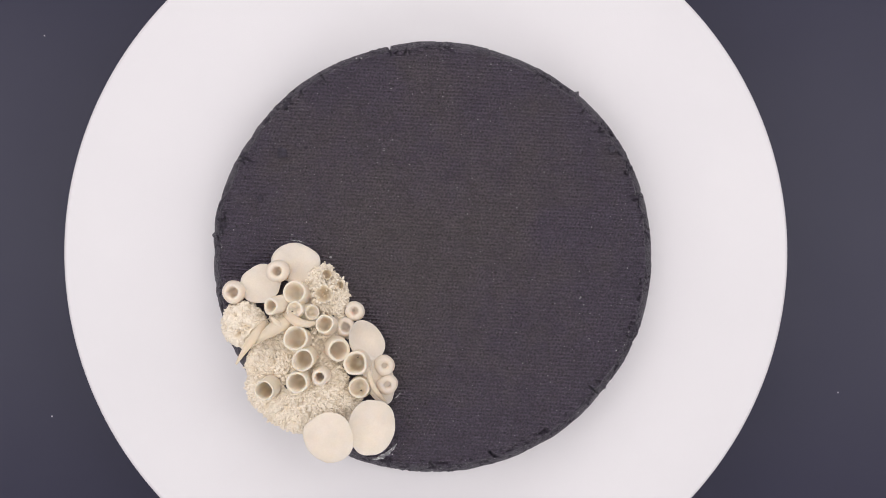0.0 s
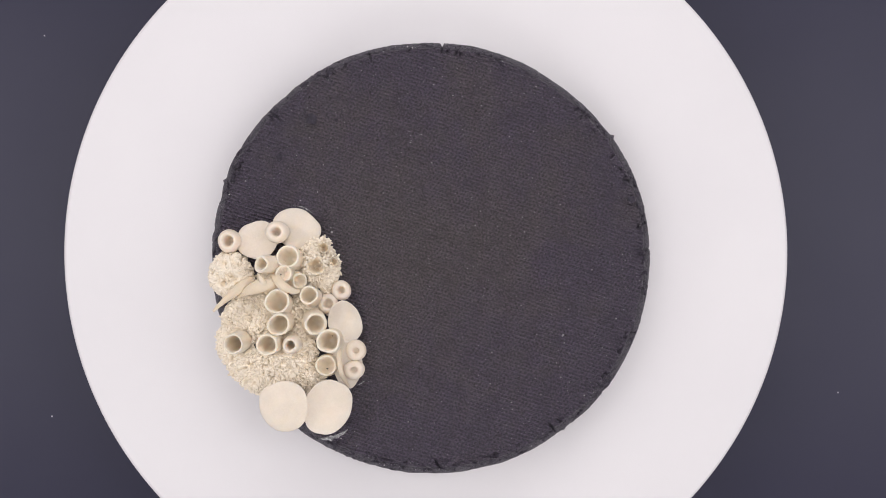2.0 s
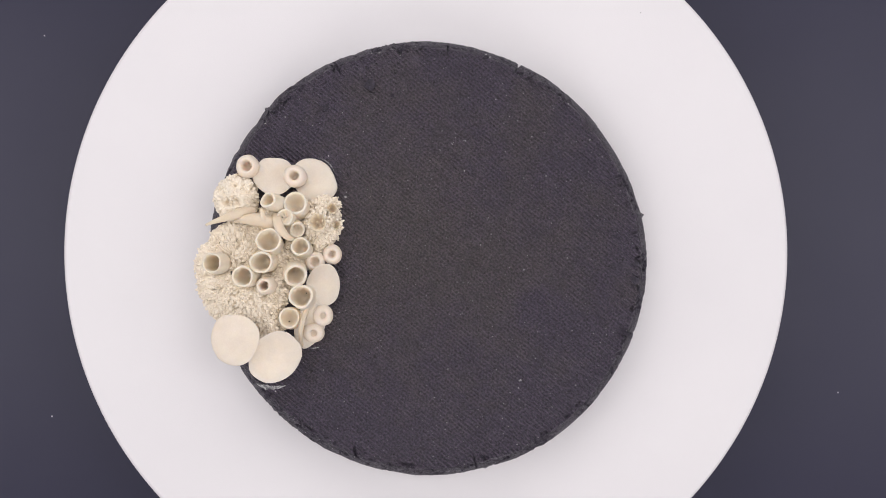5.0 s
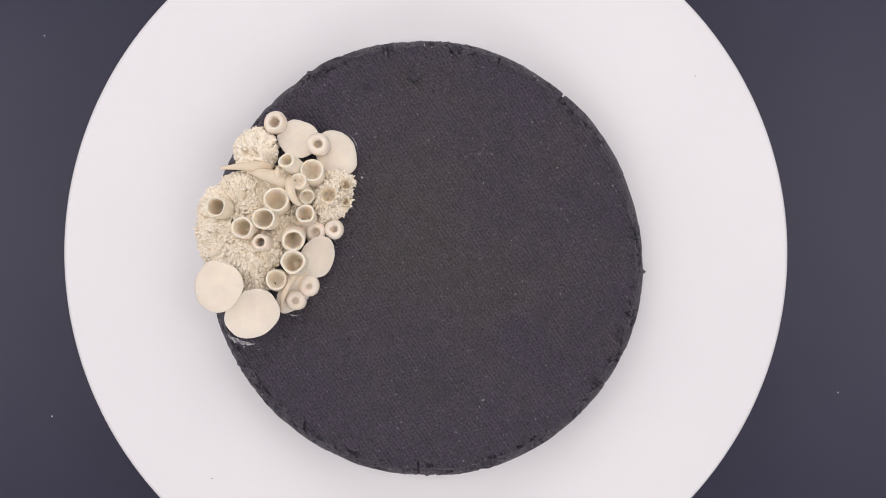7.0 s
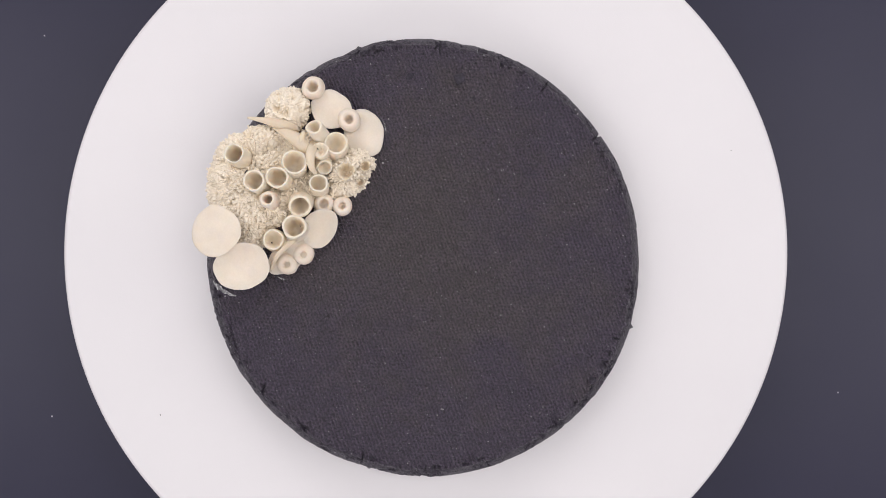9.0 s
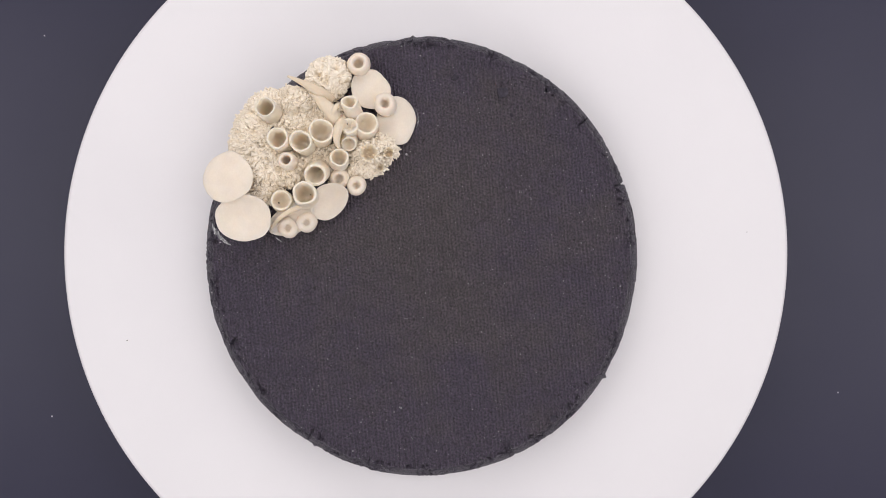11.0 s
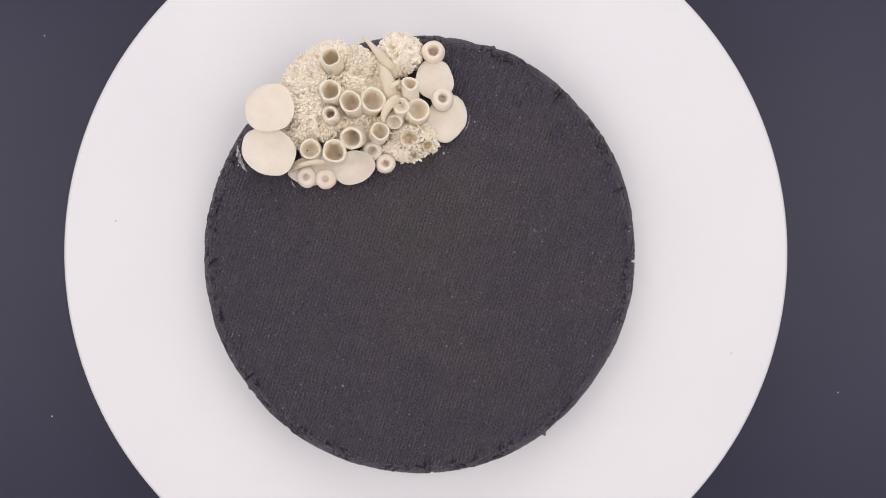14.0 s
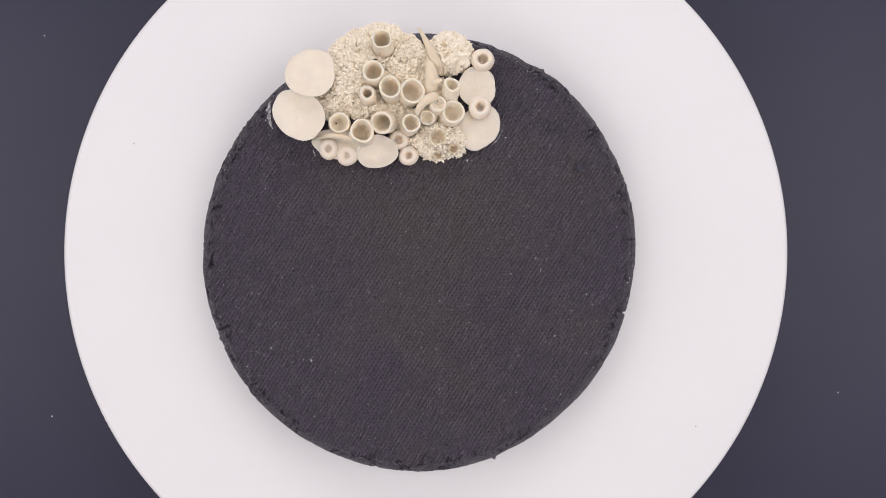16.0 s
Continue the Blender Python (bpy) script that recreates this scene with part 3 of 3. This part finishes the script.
def glue_trace(x, y, r, a0, a1, width, parent, seed):
    """A thin broken arc of dried glue beside a saucer."""
    rng = random.Random(seed)
    verts, faces, n = [], [], 22
    for i in range(n):
        a = radians(a0 + (a1 - a0) * i / (n - 1))
        w = width * rng.uniform(0.35, 1.0) * math.sin(math.pi * (i + 0.6) / (n + 0.2))
        rr = r + rng.uniform(-0.12, 0.12)
        for dr, z in ((-w, -0.05), (-w * 0.4, 0.16), (w * 0.4, 0.16), (w, -0.05)):
            verts.append(((x + (rr + dr) * math.cos(a)) * MM, (y + (rr + dr) * math.sin(a)) * MM, (TOP + z) * MM))
    faces = [(i * 4 + k, i * 4 + k + 1, i * 4 + k + 5, i * 4 + k + 4) for i in range(n - 1) for k in range(3)]
    mesh_object("glue_trace", verts, faces, GLUE, parent, "thin broken arc of dried white glue")


def sculpture():
    root = new("coral_sculpture")
    root.location = (0, 0, ZT)
    tagged(root, "black canvas-textured clay disc carrying a cluster of cream clay corals", "sculpture")
    disc = black_disc(root)
    mineral_flecks(disc)
    edge_clods(disc, WORN)
    flake(-57.06, 37.56, 2.45, 0.8, disc, 3)
    flake(-65.42, 20.25, 1.33, 0.6, disc, 4)
    flake(-65.40, 19.78, 1.33, 0.5, disc, 5)
    flake(-47.75, 39.76, 0.78, 0.4, disc, 6)
    flake(72.40, 39.42, 1.78, 0.7, disc, 7)
    glue_trace(-52.36, -5.93, 9.34, 60, 110, 0.35, disc, 1)
    glue_trace(-23.11, -69.39, 12.68, -85, -30, 1.3, disc, 2)
    glue_trace(-18.67, -51.02, 9.34, -55, -25, 0.35, disc, 3)
    saucer((-51.66, -5.21, 18.5), 9.91, 7.71, -15, 7, 100, -0.8, root, 1)
    saucer((-64.25, -13.42, 19.0), 8.12, 7.68, 20, 6, 150, 0.8, root, 2)
    saucer((-24.23, -35.33, 17.6), 8.50, 6.32, -52, 16, 10, 2.8, root, 3)
    saucer((-37.45, -71.73, 26.5), 9.74, 9.31, 0, 7, -110, -0.9, root, 4)
    saucer((-21.65, -67.39, 20.9), 10.68, 9.16, 80, 9, -60, 3.8, root, 5)
    saucer((-18.60, -50.54, 18.6), 9.70, 5.51, -70, 4, 0, 0.3, root, 6, thick=0.8)
    bead("ring_coral", (-74.63, -16.58, 15.8), (-74.63, -16.58, 23.0), 4.56, 1.96, root, 1)
    bead("ring_coral", (-57.41, -8.54, 19.0), (-57.41, -8.54, 25.0), 4.43, 1.73, root, 2)
    bead("ring_coral", (-28.39, -23.99, 15.8), (-28.39, -23.99, 20.0), 3.83, 1.42, root, 3)
    bead("ring_coral", (-16.70, -45.04, 16.5), (-16.70, -45.04, 20.5), 4.03, 1.20, root, 4)
    bead("ring_coral", (-15.63, -52.50, 16.5), (-15.63, -52.50, 20.5), 4.03, 1.31, root, 5)
    bead("ring_coral", (-40.46, -48.08, 19.0), (-40.46, -48.08, 29.5), 3.63, 1.60, root, 6)
    bead("ring_coral", (-31.76, -30.34, 16.0), (-31.76, -30.34, 20.5), 3.92, 1.74, root, 7)
    cup("tube_coral", (-49.92, -17.83, 17.0), (-50.78, -16.54, 25.0), 4.88, 4.52, 3.55, root, 1, 0.93)
    cup("tube_coral", (-54.63, -20.83, 19.0), (-58.92, -21.69, 29.0), 3.47, 3.21, 2.14, root, 2, 0.8)
    cup("tube_coral", (-49.76, -23.38, 18.0), (-50.18, -22.96, 27.0), 3.44, 3.18, 2.33, root, 3, 0.3)
    cup("tube_coral", (-38.57, -29.52, 18.0), (-39.00, -28.24, 27.0), 3.92, 3.63, 2.88, root, 4, 0.93)
    cup("tube_coral", (-46.79, -24.32, 19.0), (-43.78, -24.32, 24.0), 3.25, 3.01, 2.15, root, 5, 0.7)
    cup("tube_coral", (-49.36, -35.77, 18.0), (-49.36, -33.22, 29.5), 5.04, 4.67, 3.82, root, 6, 0.93)
    cup("tube_coral", (-46.78, -41.23, 18.0), (-46.36, -41.65, 30.5), 4.58, 4.24, 3.39, root, 7, 0.93)
    cup("tube_coral", (-48.36, -49.68, 19.0), (-48.36, -49.68, 31.5), 4.32, 4.00, 3.16, root, 8, 0.93)
    cup("tube_coral", (-59.54, -52.25, 18.0), (-60.18, -52.46, 33.0), 4.12, 3.81, 3.18, root, 9, 0.93)
    cup("tube_coral", (-36.51, -38.04, 17.0), (-33.30, -38.25, 28.0), 4.62, 4.28, 3.21, root, 10, 0.93)
    cup("tube_coral", (-26.56, -44.09, 17.0), (-26.99, -42.81, 30.0), 4.84, 4.49, 3.52, root, 11, 0.93)
    cup("tube_coral", (-26.01, -53.51, 17.0), (-26.01, -52.65, 24.0), 4.40, 4.07, 3.21, root, 12, 0.93)
    frilled_cup((-39.7, -17.3, 17.2), (-39.7, -17.3, 23.4), 2.4, 3.3, root, 13)
    frilled_cup((-39.0, -10.0, 16.8), (-39.0, -9.8, 21.4), 1.6, 2.1, root, 14)
    frilled_cup((-34.4, -14.2, 16.8), (-34.0, -13.9, 20.6), 1.4, 1.8, root, 15)
    finger([(-70.9, -42.9, 31.0, 0.4), (-69.1, -39.4, 29.5, 0.95), (-66.7, -35.4, 27.5, 1.6), (-64.3, -31.7, 25.0, 1.9), (-62.0, -29.0, 21.5, 1.9)], root, 1)
    finger([(-65.20, -36.35, 24.0, 0.43), (-61.56, -32.73, 26.0, 1.72), (-57.65, -29.92, 26.5, 2.58), (-53.68, -28.34, 25.0, 2.81), (-50.81, -28.81, 22.0, 2.83)], root, 2)
    finger([(-58.62, -25.78, 28.0, 0.64), (-56.50, -27.90, 28.0, 1.28), (-54.90, -29.90, 25.5, 1.94), (-54.60, -31.20, 21.0, 1.96)], root, 3)
    finger([(-42.48, -27.78, 27.0, 0.64), (-44.87, -28.32, 28.0, 1.28), (-48.68, -27.48, 28.0, 1.71), (-51.80, -25.92, 26.0, 1.94), (-54.03, -24.99, 21.0, 1.97)], root, 4)
    finger([(-24.00, -42.23, 22.0, 0.65), (-22.53, -46.28, 24.0, 0.97), (-21.19, -50.49, 24.5, 0.97), (-19.19, -55.11, 22.5, 0.87), (-16.00, -59.39, 18.0, 0.55)], root, 5)
    dust(-38.02 * MM, -3.12 * MM, 0.53 * MM, disc, FLECK, random.Random(0), TOP * MM, "pale clay crumb")
    dust(-38.90 * MM, -1.56 * MM, 0.27 * MM, disc, FLECK, random.Random(1), TOP * MM, "pale clay crumb")
    dust(60.02 * MM, -18.84 * MM, 0.43 * MM, disc, FLECK, random.Random(2), TOP * MM, "pale clay crumb")
    dust(34.63 * MM, -32.63 * MM, 0.30 * MM, disc, FLECK, random.Random(3), TOP * MM, "pale clay crumb")
    dust(-7.17 * MM, 33.18 * MM, 0.37 * MM, disc, FLECK, random.Random(4), TOP * MM, "pale clay crumb")
    dust(-14.42 * MM, 63.13 * MM, 0.33 * MM, disc, FLECK, random.Random(5), TOP * MM, "pale clay crumb")
    dust(34.96 * MM, 16.34 * MM, 0.33 * MM, disc, FLECK, random.Random(6), TOP * MM, "pale clay crumb")
    dust(36.98 * MM, -44.76 * MM, 0.27 * MM, disc, FLECK, random.Random(7), TOP * MM, "pale clay crumb")
    dust(59.71 * MM, -19.36 * MM, 0.37 * MM, disc, FLECK, random.Random(8), TOP * MM, "pale clay crumb")
    dust(49.90 * MM, -21.36 * MM, 0.27 * MM, disc, FLECK, random.Random(9), TOP * MM, "pale clay crumb")
    dust(37.17 * MM, -44.59 * MM, 0.30 * MM, disc, FLECK, random.Random(10), TOP * MM, "pale clay crumb")
    dust(61.14 * MM, -21.82 * MM, 0.33 * MM, disc, FLECK, random.Random(11), TOP * MM, "pale clay crumb")
    dust(-53.14 * MM, 5.64 * MM, 0.33 * MM, disc, FLECK, random.Random(12), TOP * MM, "pale clay crumb")
    # small dark spots among the corals and in the tubes
    dust(-53.17 * MM, -52.04 * MM, 1.08 * MM, root, DIRT_AND_SPOT, random.Random(40), 25 * MM, "small dark spot")
    dust(-25.53 * MM, -54.50 * MM, 0.40 * MM, root, DIRT_AND_SPOT, random.Random(41), 20 * MM, "small dark spot")
    dust(-26.20 * MM, -40.83 * MM, 0.28 * MM, root, DIRT_AND_SPOT, random.Random(42), 27.6 * MM, "small dark spot")
    dust(-72.17 * MM, -40.59 * MM, 0.88 * MM, root, DIRT_AND_SPOT, random.Random(43), 20 * MM, "small dark spot")
    # dark lump added to stand for the small hole in the shallow tube's floor
    dust(-51.27 * MM, -23.72 * MM, 0.35 * MM, root, DIRT_AND_SPOT, random.Random(44), 25 * MM, "small dark spot")
    large = Mound(-50.9, -51.9, 16.5, 21.2, 18.6, 8.0, -35)
    rosette = Mound(-71.2, -29.2, 17, 8.8, 9.4, 8.0, 0)
    frill = Mound(-40.3, -17.8, 16, 9.0, 11.6, 5.6, 20)
    heart = Mound(-46.3, -35.1, 15, 17.4, 13.8, 6.8, -30)
    apron = Mound(-34.8, -59.6, 15.5, 10.25, 8.5, 6.8, 0)
    coral_mat("domed lump of fine crumbled cream clay coral", large, [rosette, frill], [(-58.6, -42.7, 4.1), (-53.7, -59.8, 3.7), (-61.0, -59.5, 3.2), (-66.0, -47.0, 3.0)], 0.0, 700, root, 1)
    coral_mat("small rosette of curled cream clay coral", rosette, [large], [(-73.5, -25.6, 3.3), (-68.1, -30.2, 2.8), (-72.2, -32.6, 3.0)], 0.7, 120, root, 2)
    coral_mat("frilly tuft of cream clay coral", frill, [large], [(-36.0, -22.4, 2.6), (-46.0, -20.5, 2.0), (-44.6, -13.8, 2.4)], 0.35, 800, root, 3)
    coral_mat("rough cream clay coral between the tubes", heart, [large, rosette, frill], [(-41.0, -36.0, 3.0)], 0.0, 420, root, 4)
    coral_mat("low lump of crumbled cream clay coral", apron, [large], [(-38.5, -58.2, 3.0)], 0.0, 120, root, 5)
    return root


# ---- motion: the plate and what stands on it turn clockwise at a steady pace ----
TURNS = [(0.0, 0.0), (3.5, 25.95), (7.0, 52.2), (9.0, 67.15), (12.5, 93.15), (16.0, 118.7)]


def motions():
    walk(PLATE_PART, [(t, pose(0, 0, 0, 0, 0, -a)) for t, a in TURNS])
    walk(SCULPTURE, [(t, pose(0, 0, ZT, 0, 0, -a)) for t, a in TURNS])


room()
table()
STAND, PLATE_PART = turning_stand()
SCULPTURE = sculpture()
motions()
